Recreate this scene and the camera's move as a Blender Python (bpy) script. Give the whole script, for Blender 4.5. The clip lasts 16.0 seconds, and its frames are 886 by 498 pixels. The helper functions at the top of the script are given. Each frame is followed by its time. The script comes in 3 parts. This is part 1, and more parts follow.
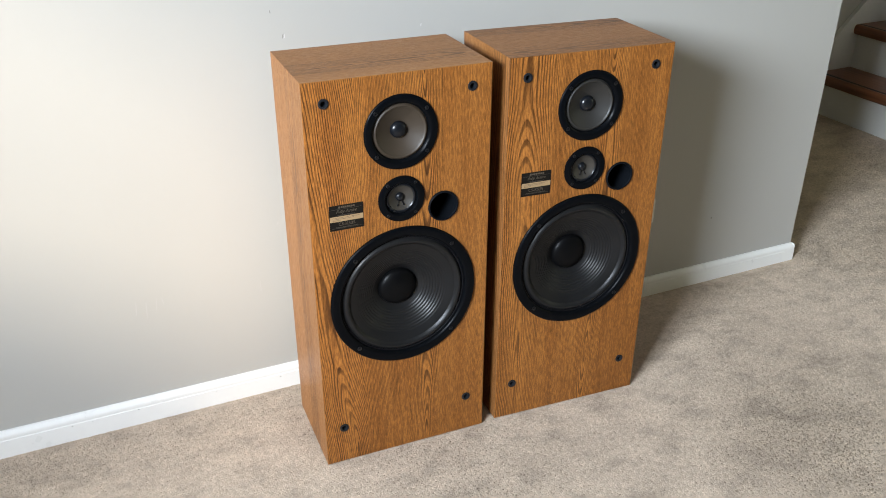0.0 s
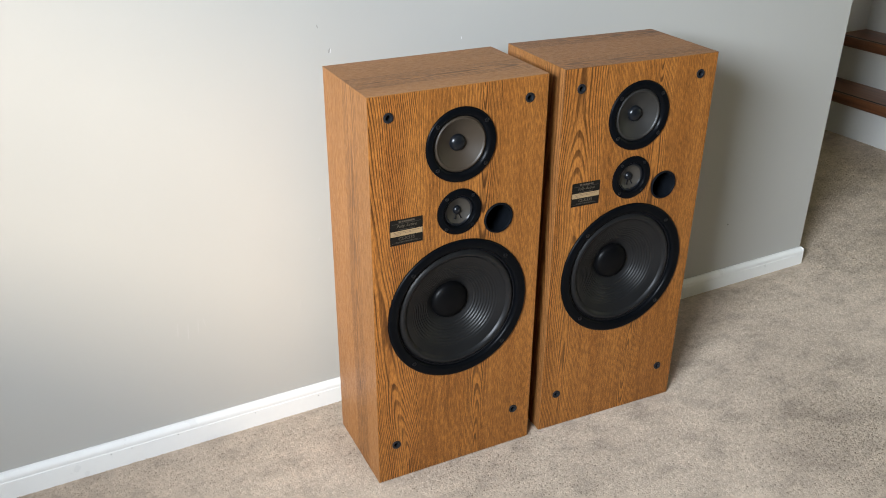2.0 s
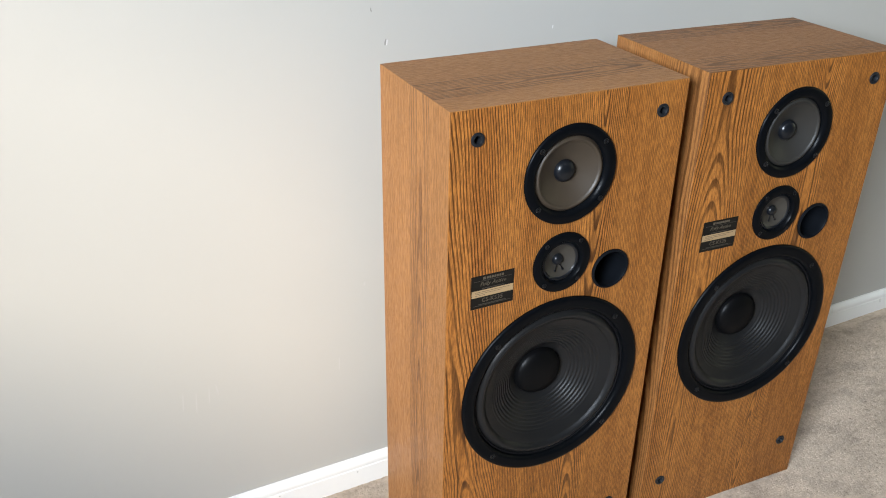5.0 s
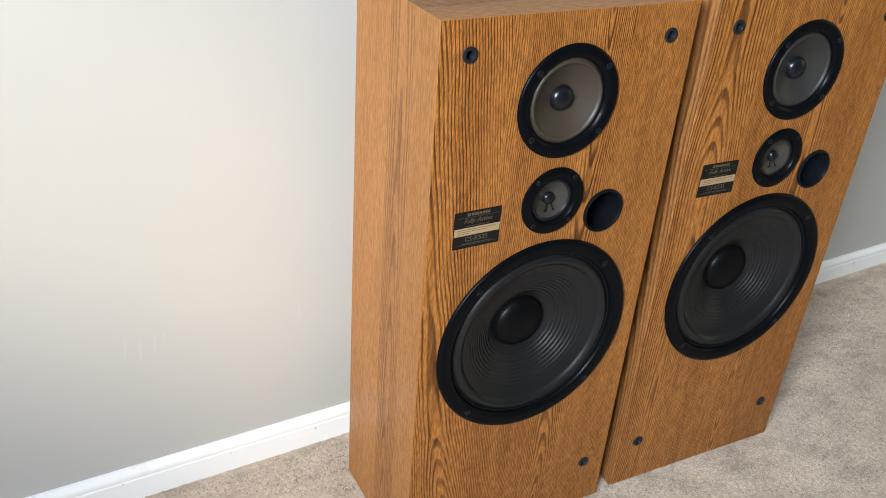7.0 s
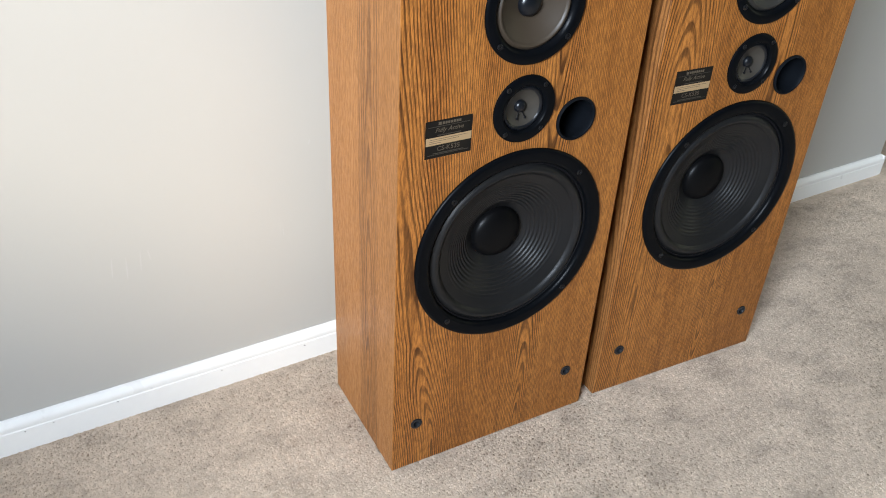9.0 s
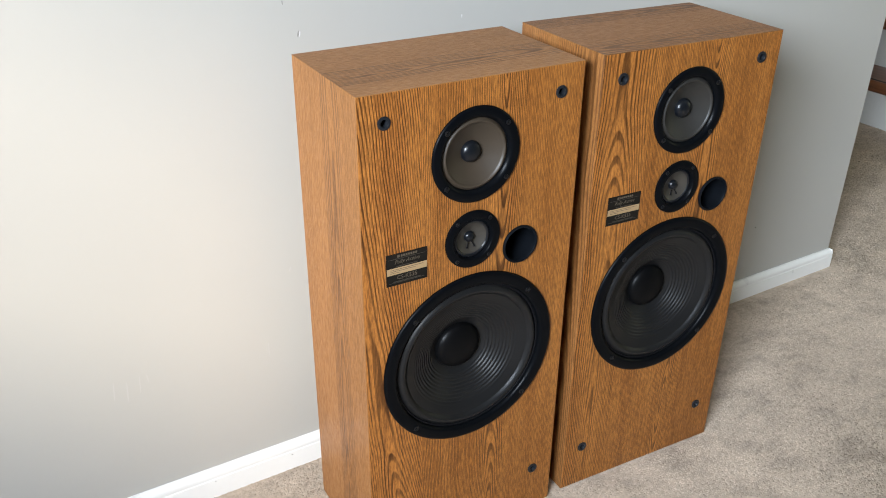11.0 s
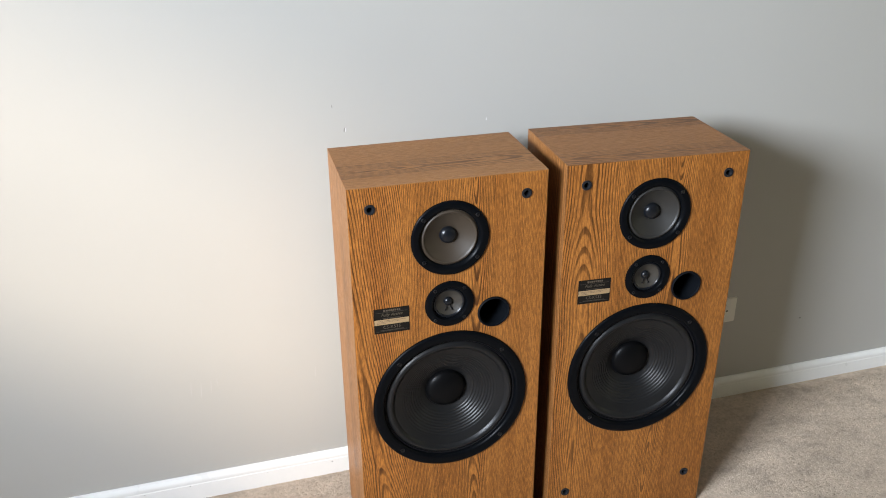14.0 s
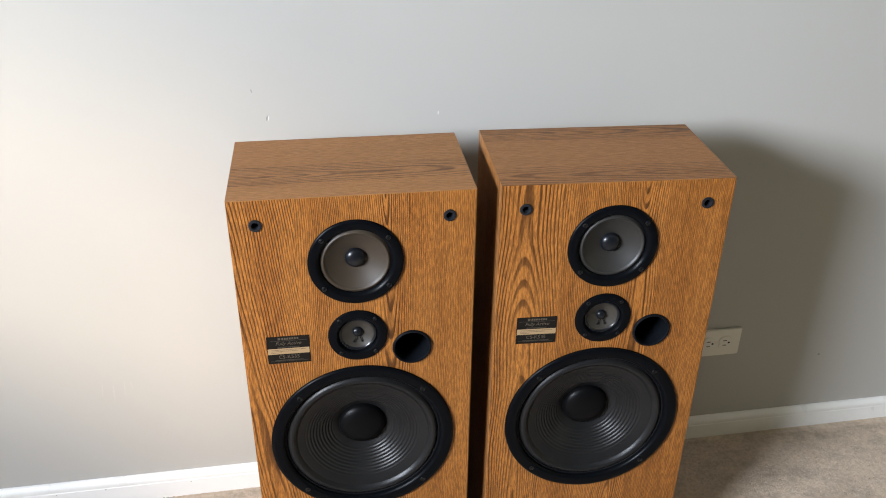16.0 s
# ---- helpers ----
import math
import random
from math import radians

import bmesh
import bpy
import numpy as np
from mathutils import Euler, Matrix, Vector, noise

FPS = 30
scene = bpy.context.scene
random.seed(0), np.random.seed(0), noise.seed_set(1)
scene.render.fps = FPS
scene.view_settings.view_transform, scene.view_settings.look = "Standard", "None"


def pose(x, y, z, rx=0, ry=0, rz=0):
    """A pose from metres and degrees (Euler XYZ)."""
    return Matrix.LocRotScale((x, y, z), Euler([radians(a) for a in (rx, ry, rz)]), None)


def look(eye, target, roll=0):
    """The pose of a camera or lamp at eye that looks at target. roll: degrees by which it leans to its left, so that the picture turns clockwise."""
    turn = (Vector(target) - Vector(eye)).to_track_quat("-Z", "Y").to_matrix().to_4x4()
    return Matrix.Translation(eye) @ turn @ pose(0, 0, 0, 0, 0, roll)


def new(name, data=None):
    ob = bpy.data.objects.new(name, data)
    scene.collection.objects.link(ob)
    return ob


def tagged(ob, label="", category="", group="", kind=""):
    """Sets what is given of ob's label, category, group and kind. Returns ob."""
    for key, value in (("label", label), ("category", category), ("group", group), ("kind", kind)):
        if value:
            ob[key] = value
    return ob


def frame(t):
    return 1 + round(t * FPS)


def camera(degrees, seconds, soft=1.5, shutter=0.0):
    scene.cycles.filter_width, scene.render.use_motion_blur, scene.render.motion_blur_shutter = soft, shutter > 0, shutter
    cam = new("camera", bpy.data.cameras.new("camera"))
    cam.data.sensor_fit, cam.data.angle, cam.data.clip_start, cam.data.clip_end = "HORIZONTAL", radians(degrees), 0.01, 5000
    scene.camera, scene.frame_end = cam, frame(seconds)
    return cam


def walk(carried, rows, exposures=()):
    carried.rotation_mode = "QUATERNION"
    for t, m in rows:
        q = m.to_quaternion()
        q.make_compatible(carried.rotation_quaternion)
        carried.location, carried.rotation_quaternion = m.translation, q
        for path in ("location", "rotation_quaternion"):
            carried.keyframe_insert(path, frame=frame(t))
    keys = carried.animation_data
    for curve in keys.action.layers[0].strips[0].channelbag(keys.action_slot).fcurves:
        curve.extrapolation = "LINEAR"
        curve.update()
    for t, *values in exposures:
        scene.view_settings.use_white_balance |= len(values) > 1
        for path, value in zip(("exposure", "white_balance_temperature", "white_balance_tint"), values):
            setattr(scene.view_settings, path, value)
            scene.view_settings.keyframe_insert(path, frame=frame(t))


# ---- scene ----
cam = camera(54.2, 16.0, soft=1.0)
PATH = [
    (0, (-0.332, -1.422, 1.29), (0.352, 0.208, 0.356), 0.2),
    (0.5, (-0.418, -1.39, 1.286), (0.311, 0.214, 0.34), 0.3),
    (1, (-0.473, -1.362, 1.279), (0.276, 0.232, 0.331), 1.2),
    (1.5, (-0.493, -1.353, 1.276), (0.273, 0.244, 0.347), 0.9),
    (2, (-0.517, -1.332, 1.284), (0.276, 0.265, 0.379), 0.4),
    (2.5, (-0.528, -1.323, 1.286), (0.249, 0.293, 0.402), 0.2),
    (3, (-0.53, -1.281, 1.278), (0.219, 0.357, 0.41), 0.4),
    (3.5, (-0.512, -1.155, 1.253), (0.23, 0.484, 0.381), 0.6),
    (4, (-0.483, -1.034, 1.229), (0.267, 0.576, 0.309), 0.2),
    (4.2, (-0.471, -1.0, 1.219), (0.276, 0.604, 0.287), 0.2),
    (6.3, (-0.437, -0.816, 1.142), (0.419, 0.727, 0.198), 3.4),
    (6.5, (-0.44, -0.814, 1.128), (0.421, 0.718, 0.173), 3.8),
    (7, (-0.439, -0.798, 1.1), (0.425, 0.698, 0.093), 4.5),
    (7.5, (-0.43, -0.798, 1.083), (0.418, 0.667, 0.018), 4.4),
    (8, (-0.426, -0.802, 1.066), (0.414, 0.624, -0.0545), 4.8),
    (8.2, (-0.421, -0.815, 1.063), (0.403, 0.607, -0.076), 4.6),
    (10.3, (-0.419, -0.896, 1.147), (0.448, 0.578, 0.111), 0.6),
    (10.5, (-0.42, -0.918, 1.157), (0.45, 0.573, 0.146), 0.5),
    (11, (-0.427, -0.972, 1.198), (0.447, 0.559, 0.252), 0.6),
    (11.5, (-0.43, -1.037, 1.233), (0.421, 0.539, 0.342), 0.1),
    (12, (-0.425, -1.127, 1.271), (0.391, 0.488, 0.418), -0.8),
    (12.5, (-0.423, -1.249, 1.306), (0.347, 0.406, 0.488), -1.4),
    (13, (-0.403, -1.315, 1.337), (0.294, 0.367, 0.508), -1.5),
    (13.5, (-0.338, -1.333, 1.369), (0.279, 0.361, 0.504), -0.9),
    (14, (-0.188, -1.361, 1.389), (0.267, 0.385, 0.525), -0.5),
    (14.5, (-0.052, -1.355, 1.389), (0.313, 0.405, 0.512), -0.0),
    (15, (0.036, -1.343, 1.387), (0.344, 0.409, 0.474), -0.4),
    (15.5, (0.086, -1.276, 1.394), (0.37, 0.466, 0.453), 0.3),
    (16, (0.144, -1.14, 1.398), (0.4, 0.584, 0.417), 0.7),
]
EXPOSURES = [(0, 0.0, 6400, 10), (1.5, -0.10, 6450, 10), (3.5, -0.12, 6400, 10), (6.5, -0.08, 6400, 10), (8, -0.10, 6250, 10), (11, -0.05, 6350, 10), (12.5, -0.05, 6500, 10.5), (14, -0.06, 6500, 12), (16, 0.0, 6550, 13)]
walk(cam, [(t, look(eye, target, roll)) for t, eye, target, roll in PATH], EXPOSURES)

# ---- world and light ----
world = bpy.data.worlds.new("sky")
scene.world = world
world.use_nodes = True
sky_node = world.node_tree.nodes.new("ShaderNodeTexSky")
sky_node.sky_type, sky_node.sun_disc = "NISHITA", False
sky_node.sun_elevation, sky_node.sun_rotation = radians(25), radians(214)
world.node_tree.links.new(sky_node.outputs[0], world.node_tree.nodes["Background"].inputs[0])
world.node_tree.nodes["Background"].inputs[1].default_value = 0.10

WEST = -2.20           # inner face of the window wall
WIN_Y, WIN_W = -1.79, 1.20
WIN_Z0, WIN_Z1 = 1.46, 2.34

# soft, warm, low sun by the west window
SUN_WAY = Vector((1.0, 1.08, -0.66))
sun_data = bpy.data.lights.new("soft_sun", "SUN")
sun_data.energy, sun_data.angle, sun_data.color = 3.5, radians(8), (1.0, 0.83, 0.62)
sun = new("soft_sun", sun_data)
sun.matrix_world = look((-4, -6, 5), Vector((-4, -6, 5)) + SUN_WAY)

# cool daylight of the sky in the west window's opening
sky_data = bpy.data.lights.new("window_area_light", "AREA")
sky_data.shape, sky_data.size, sky_data.size_y = "RECTANGLE", WIN_W - 0.1, WIN_Z1 - WIN_Z0 - 0.1
sky_data.energy, sky_data.color, sky_data.spread = 81, (0.800, 0.894, 1.0), radians(90)
sky_lamp = new("window_area_light", sky_data)
sky_lamp.matrix_world = look((WEST - 0.02, WIN_Y, (WIN_Z0 + WIN_Z1) / 2), (WEST + 1.0, WIN_Y + 0.52, (WIN_Z0 + WIN_Z1) / 2 - 0.35))

# added fill lamp: weak warm light from an unseen opening in the east wall
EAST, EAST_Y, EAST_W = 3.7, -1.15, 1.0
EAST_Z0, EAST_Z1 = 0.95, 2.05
east_fill_data = bpy.data.lights.new("window_area_light", "AREA")
east_fill_data.shape, east_fill_data.size, east_fill_data.size_y = "RECTANGLE", EAST_W - 0.1, EAST_Z1 - EAST_Z0 - 0.1
east_fill_data.energy, east_fill_data.color, east_fill_data.spread = 1.0, (1.0, 0.97, 0.62), radians(80)
east_fill_lamp = new("window_area_light", east_fill_data)
east_fill_lamp.matrix_world = look((EAST + 0.02, EAST_Y, 1.5), (EAST - 1.0, EAST_Y + 0.36, 1.16))


# ---- materials ----
class Nodes:
    """A short way to wire a node material."""

    def __init__(self, name):
        self.mat = bpy.data.materials.new(name)
        self.mat.use_nodes = True
        self.tree = self.mat.node_tree
        self.bsdf = self.tree.nodes["Principled BSDF"]

    def put(self, socket, value):
        if isinstance(value, bpy.types.NodeSocket):
            self.tree.links.new(value, socket)
        elif value is not None:
            socket.default_value = value

    def node(self, kind, out=0, **inputs):
        n = self.tree.nodes.new(kind)
        for key, value in inputs.items():
            self.put(n.inputs[key.replace("_", " ")], value)
        return n.outputs[out]

    def math(self, op, a, b=None, c=None):
        n = self.tree.nodes.new("ShaderNodeMath")
        n.operation = op
        for i, v in enumerate((a, b, c)):
            self.put(n.inputs[i], v)
        return n.outputs[0]

    def coords(self):
        return self.node("ShaderNodeTexCoord", 3)

    def split(self, vector):
        n = self.tree.nodes.new("ShaderNodeSeparateXYZ")
        self.put(n.inputs[0], vector)
        return n.outputs[0], n.outputs[1], n.outputs[2]

    def join(self, x, y, z):
        n = self.tree.nodes.new("ShaderNodeCombineXYZ")
        for i, v in enumerate((x, y, z)):
            self.put(n.inputs[i], v)
        return n.outputs[0]

    def noise(self, vector, scale, detail=2.0, rough=0.5):
        return self.node("ShaderNodeTexNoise", 0, Vector=vector, Scale=scale, Detail=detail, Roughness=rough)

    def ramp(self, fac, *stops):
        n = self.tree.nodes.new("ShaderNodeValToRGB")
        el = n.color_ramp.elements
        while len(el) < len(stops):
            el.new(0.5)
        for e, (p, c) in zip(el, stops):
            e.position = p
            e.color = (c, c, c, 1) if isinstance(c, (int, float)) else (*c, 1)
        self.put(n.inputs[0], fac)
        return n.outputs[0]

    def smooth(self, value, lo, hi):
        n = self.tree.nodes.new("ShaderNodeMapRange")
        n.interpolation_type = "SMOOTHSTEP"
        self.put(n.inputs[0], value)
        n.inputs[1].default_value, n.inputs[2].default_value = lo, hi
        return n.outputs[0]

    def mix(self, fac, a, b, blend="MIX"):
        n = self.tree.nodes.new("ShaderNodeMix")
        n.data_type, n.blend_type = "RGBA", blend
        self.put(n.inputs[0], fac)
        for i, v in ((6, a), (7, b)):
            self.put(n.inputs[i], (*v, 1) if isinstance(v, tuple) else v)
        return n.outputs[2]

    def bump(self, height, strength, distance):
        return self.node("ShaderNodeBump", 0, Strength=strength, Distance=distance, Height=height)

    def done(self, colour=None, rough=None, normal=None, metal=None, spec=None):
        for key, v in (("Base Color", colour), ("Roughness", rough), ("Normal", normal), ("Metallic", metal), ("Specular IOR Level", spec)):
            self.put(self.bsdf.inputs[key], (*v, 1) if isinstance(v, tuple) else v)
        return self.mat


def plain(name, colour, rough=0.5, metal=0.0, grain=300.0, vary=0.12, relief=0.0002, spec=0.5):
    """A near-uniform moulded or painted surface with a faint mottle and fine relief."""
    n = Nodes(name)
    c = n.coords()
    fine, broad = n.noise(c, grain, 3), n.noise(c, 14.0, 3)
    f = n.math("MULTIPLY_ADD", n.math("ADD", fine, broad), vary, 1.0 - vary)
    col = n.mix(1.0, colour, n.join(f, f, f), "MULTIPLY")
    r = n.math("MULTIPLY_ADD", broad, 0.16, rough - 0.08)
    return n.done(col, r, n.bump(fine, 0.35, relief), metal, spec)


def oak_vinyl(name, along, across, length, leaves, light, mid, dark, contrast, seed, rough=0.36, porous=0.43):
    """Printed oak veneer laid in leaves. along and across are axes of the cabinet. A leaf is (start across, heart across, lines a metre, strength, tone, depths): the cut's depth under the heart along the leaf, which draws the arches; and, where the heart leans, its drift along the leaf."""
    n = Nodes(name)
    axes = n.split(n.coords())
    v, u0 = axes[along], axes[across]
    field = lambda du, dv, more, detail=2, rough_=0.5: n.noise(n.join(n.math("MULTIPLY", u0, du), n.math("MULTIPLY", v, dv), seed + more), 1.0, detail, rough_)
    wander, drift, wiggle, jag = field(5.0, 2.4, 0), field(24.0, 3.2, 1), field(60.0, 12.0, 3), field(260.0, 44.0, 4)
    u = n.math("ADD", u0, n.math("MULTIPLY_ADD", wander, 0.034, -0.017))
    u = n.math("ADD", u, n.math("MULTIPLY_ADD", drift, 0.008, -0.004))
    u = n.math("ADD", u, n.math("MULTIPLY_ADD", wiggle, 0.0016, -0.0008))
    u = n.math("ADD", u, n.math("MULTIPLY_ADD", jag, 0.0011, -0.00055))
    sway = n.math("MULTIPLY_ADD", field(14.0, 4.0, 11), 0.005, -0.0025)
    phase = zone = tint = core = None
    for start, heart, lines, strength, tone, depths, *lean in leaves:
        deep = n.math("ADD", n.math("MULTIPLY", n.ramp(n.math("DIVIDE", v, length), *((p, d * 5.0) for p, d in depths)), 0.2), sway)
        off = n.math("SUBTRACT", n.math("MULTIPLY_ADD", v, lean[0], u) if lean else u, heart)
        ring = n.math("SQRT", n.math("MULTIPLY_ADD", off, off, n.math("MULTIPLY_ADD", deep, deep, 0.000004)))
        here = (n.math("MULTIPLY", ring, lines), strength, tone, n.math("SUBTRACT", 1.0, n.smooth(n.math("ABSOLUTE", off), 0.004, 0.020)))
        if phase is None:
            phase, zone, tint, core = here
            continue
        past = n.math("GREATER_THAN", u0, start)
        pick = lambda old, own: n.math("ADD", n.math("MULTIPLY", n.math("SUBTRACT", 1.0, past), old), n.math("MULTIPLY", past, own))
        phase, zone, tint, core = (pick(old, own) for old, own in zip((phase, zone, tint, core), here))
    line = n.ramp(n.math("FRACT", phase), (0.0, 0.0), (0.44, 0.03), (0.58, 0.85), (0.86, 1.0), (0.96, 0.03))
    patch, broken, streak = field(30.0, 2.0, 7, 3), field(190.0, 14.0, 8, 2), field(110.0, 2.6, 9, 2)
    amount = n.math("MULTIPLY", n.math("MULTIPLY", zone, n.ramp(patch, (0.3, 0.72), (0.55, 1.0))), n.math("MULTIPLY", n.ramp(broken, (0.32, 0.60), (0.48, 1.0)), n.ramp(streak, (0.32, 0.68), (0.52, 1.0))))
    # short pores, fine ones and a coarser set that catches the eye
    pore = n.noise(n.join(n.math("MULTIPLY", u, 640.0), n.math("MULTIPLY", v, 64.0), seed + 5), 1.0, 3, 0.65)
    pores = n.ramp(pore, (0.45, 0.0), (0.56, 1.0))
    dash = n.ramp(n.noise(n.join(n.math("MULTIPLY", u, 640.0), n.math("MULTIPLY", v, 46.0), seed + 15), 1.0, 2, 0.6), (0.52, 0.0), (0.59, 1.0))
    tone = n.mix(n.ramp(patch, (0.3, 0.0), (0.7, 1.0)), light, mid)
    tone = n.mix(n.math("MULTIPLY", n.ramp(pore, (0.36, 1.0), (0.44, 0.0)), porous * 0.4 * contrast), tone, tuple(min(1.0, 1.35 * k) for k in light))
    tone = n.mix(n.math("MULTIPLY", pores, porous * 0.95 * contrast), tone, dark)
    tone = n.mix(n.math("MULTIPLY", dash, porous * 0.45 * contrast), tone, dark)
    tone = n.mix(n.math("MULTIPLY", n.math("MULTIPLY", line, amount), 0.96 * contrast), tone, dark)
    flame = n.ramp(field(90.0, 4.0, 13, 2), (0.56, 0.0), (0.68, 1.0))
    tone = n.mix(n.math("MULTIPLY", n.math("MULTIPLY", n.math("MULTIPLY", flame, zone), core), 0.36 * contrast), tone, dark)
    tone = n.mix(1.0, tone, n.join(tint, n.math("POWER", tint, 1.15), n.math("POWER", tint, 1.3)), "MULTIPLY")
    r = n.math("MULTIPLY_ADD", pores, 0.10, rough)
    return n.done(tone, r, n.bump(n.math("ADD", pores, line), 0.18, 0.0002), None, 0.30)


FRONT_TONES = (0.468, 0.182, 0.039), (0.365, 0.132, 0.0255), (0.036, 0.0110, 0.0028), 1.0
STRAIGHT = ((0.0, 0.004), (0.35, 0.012), (0.7, 0.008), (1.0, 0.014))
OAK_FRONT = oak_vinyl(
    "oak_vinyl_front", 2, 0, 0.848, (
        (0.0, 0.068, 265.0, 1.0, 1.0, ((0.0, 0.0), (0.08, 0.004), (0.30, 0.023), (0.60, 0.026), (1.0, 0.030)), 0.115),
        (0.094, 0.060, 350.0, 0.92, 0.98, STRAIGHT),
        (0.190, 0.230, 340.0, 1.0, 1.04, ((0.0, 0.002), (0.30, 0.018), (0.62, 0.020), (0.9, 0.008), (1.0, 0.0))),
        (0.266, 0.450, 350.0, 0.60, 0.91, STRAIGHT), (0.322, 0.500, 360.0, 0.60, 0.97, STRAIGHT)),
    *FRONT_TONES, 0.17)
OAK_FRONT_ARCHED = oak_vinyl(
    "oak_vinyl_front_arched", 2, 0, 0.848, (
        (0.0, 0.046, 245.0, 0.95, 1.0, ((0.0, 0.0), (0.30, 0.008), (0.44, 0.010), (0.58, 0.020), (0.68, 0.021), (0.88, 0.038), (1.0, 0.040))),
        (0.098, 0.065, 340.0, 0.88, 0.97, STRAIGHT),
        (0.184, 0.232, 330.0, 0.95, 1.03, ((0.0, 0.012), (0.18, 0.002), (0.45, 0.018), (0.85, 0.022), (1.0, 0.006))),
        # right-hand leaves: darker veneer, with the baffle's shade put into their tone too
        (0.262, 0.470, 350.0, 0.56, 0.82, STRAIGHT), (0.330, 0.520, 360.0, 0.52, 0.86, STRAIGHT)),
    *FRONT_TONES, 2.6)
OAK_SIDE = oak_vinyl(
    "oak_vinyl_side", 2, 1, 0.848, (
        (0.0, -0.06, 190.0, 0.26, 1.0, STRAIGHT), (0.058, 0.090, 230.0, 0.95, 0.98, ((0.0, 0.0), (0.25, 0.013), (0.45, 0.014), (0.75, 0.025), (1.0, 0.027))),
        (0.122, 0.30, 190.0, 0.24, 1.03, STRAIGHT)),
    (0.362, 0.154, 0.043), (0.308, 0.127, 0.033), (0.082, 0.029, 0.008), 0.90, 4.4, 0.38, 0.36)
OAK_SIDE_BOLD = oak_vinyl(
    "oak_vinyl_side_bold", 2, 1, 0.848, (
        (0.0, 0.030, 220.0, 1.0, 1.0, ((0.0, 0.004), (0.5, 0.026), (1.0, 0.034))), (0.072, 0.15, 200.0, 0.5, 0.97, STRAIGHT), (0.122, 0.35, 180.0, 0.3, 1.0, STRAIGHT)),
    (0.375, 0.163, 0.050), (0.31, 0.127, 0.036), (0.075, 0.026, 0.007), 0.9, 6.1, 0.38, 0.38)
LENGTHWISE = ((0.0, 0.004), (0.5, 0.010), (1.0, 0.006))
OAK_TOP = oak_vinyl(
    "oak_vinyl_top", 0, 1, 0.366, (
        (0.0, -0.05, 170.0, 0.10, 1.0, LENGTHWISE), (0.050, 0.082, 200.0, 0.95, 1.0, ((0.0, 0.0), (0.15, 0.002), (0.45, 0.013), (0.8, 0.015), (1.0, 0.022))), (0.118, 0.30, 170.0, 0.12, 0.97, LENGTHWISE)),
    (0.345, 0.158, 0.053), (0.290, 0.128, 0.040), (0.062, 0.022, 0.007), 1.0, 9.2, 0.42, 0.26)
OAK_TOP_BACK = oak_vinyl(
    "oak_vinyl_top_banded", 0, 1, 0.366, (
        (0.0, 0.032, 190.0, 0.75, 1.0, ((0.0, 0.022), (0.45, 0.012), (1.0, 0.0))), (0.064, 0.30, 170.0, 0.10, 1.0, LENGTHWISE), (0.172, 0.200, 200.0, 0.9, 0.97, ((0.0, 0.0), (0.5, 0.014), (1.0, 0.024)))),
    (0.325, 0.145, 0.048), (0.275, 0.118, 0.036), (0.060, 0.021, 0.007), 1.0, 3.7, 0.42, 0.26)
BLACK_FRAME = plain("black_satin_plastic", (0.0024, 0.0029, 0.0038), 0.33, grain=500, vary=0.2, spec=0.068)
BLACK_GASKET = plain("black_rubber", (0.005, 0.005, 0.006), 0.62, grain=260, vary=0.25, spec=0.10)
BLACK_CONE = plain("black_paper_cone", (0.0092, 0.0092, 0.0096), 0.38, grain=700, vary=0.25, relief=0.0003, spec=0.28)
BLACK_CAP = plain("black_dust_cap", (0.0028, 0.0028, 0.0031), 0.40, grain=500, vary=0.2, spec=0.10)
GLOSS_CAP = plain("glossy_black_cap", (0.005, 0.006, 0.008), 0.28, grain=300, vary=0.15, spec=0.36)
TAUPE_CONE = plain("taupe_paper_cone", (0.039, 0.0275, 0.0175), 0.50, grain=600, vary=0.12)
GREY_CONE = plain("grey_paper_cone", (0.019, 0.0175, 0.0155), 0.50, grain=600, vary=0.12)
TWEETER_CONE = plain("brown_grey_cone", (0.036, 0.031, 0.025), 0.38, grain=600, vary=0.12)
STEEL = plain("dark_screw_steel", (0.005, 0.005, 0.0056), 0.36, 0.0, grain=800, spec=0.5)
PORT_BLACK = plain("blue_black_plastic", (0.0045, 0.0055, 0.0072), 0.42, grain=500, vary=0.2, spec=0.08)
SOCKET_GREY = plain("grey_black_plastic", (0.010, 0.0115, 0.014), 0.40, grain=500, vary=0.2, spec=0.35)
BADGE_BLACK = plain("badge_black_foil", (0.007, 0.006, 0.005), 0.33, grain=400, vary=0.15, relief=0.00005, spec=0.2)
BADGE_GOLD = plain("badge_gold_foil", (0.42, 0.285, 0.15), 0.42, 0.25, grain=400, vary=0.10, relief=0.00005)
BADGE_PRINT = plain("badge_dull_gold_print", (0.085, 0.066, 0.044), 0.5, grain=400, vary=0.10, relief=0.00005)
PRINT_FAINT = plain("badge_faint_print", (0.045, 0.037, 0.027), 0.5, grain=400, vary=0.1, relief=0.00005)


def wall_paint(name, colour):
    n = Nodes(name)
    c = n.coords()
    roller, broad, wave = n.noise(c, 420.0, 3, 0.6), n.noise(c, 2.2, 3), n.noise(c, 9.0, 2)
    f = n.math("MULTIPLY_ADD", broad, 0.05, 0.975)
    col = n.mix(1.0, colour, n.join(f, f, f), "MULTIPLY")
    h = n.math("ADD", n.math("MULTIPLY", roller, 0.05), wave)
    return n.done(col, n.math("MULTIPLY_ADD", wave, 0.1, 0.5), n.bump(h, 0.25, 0.002), None, 0.35)


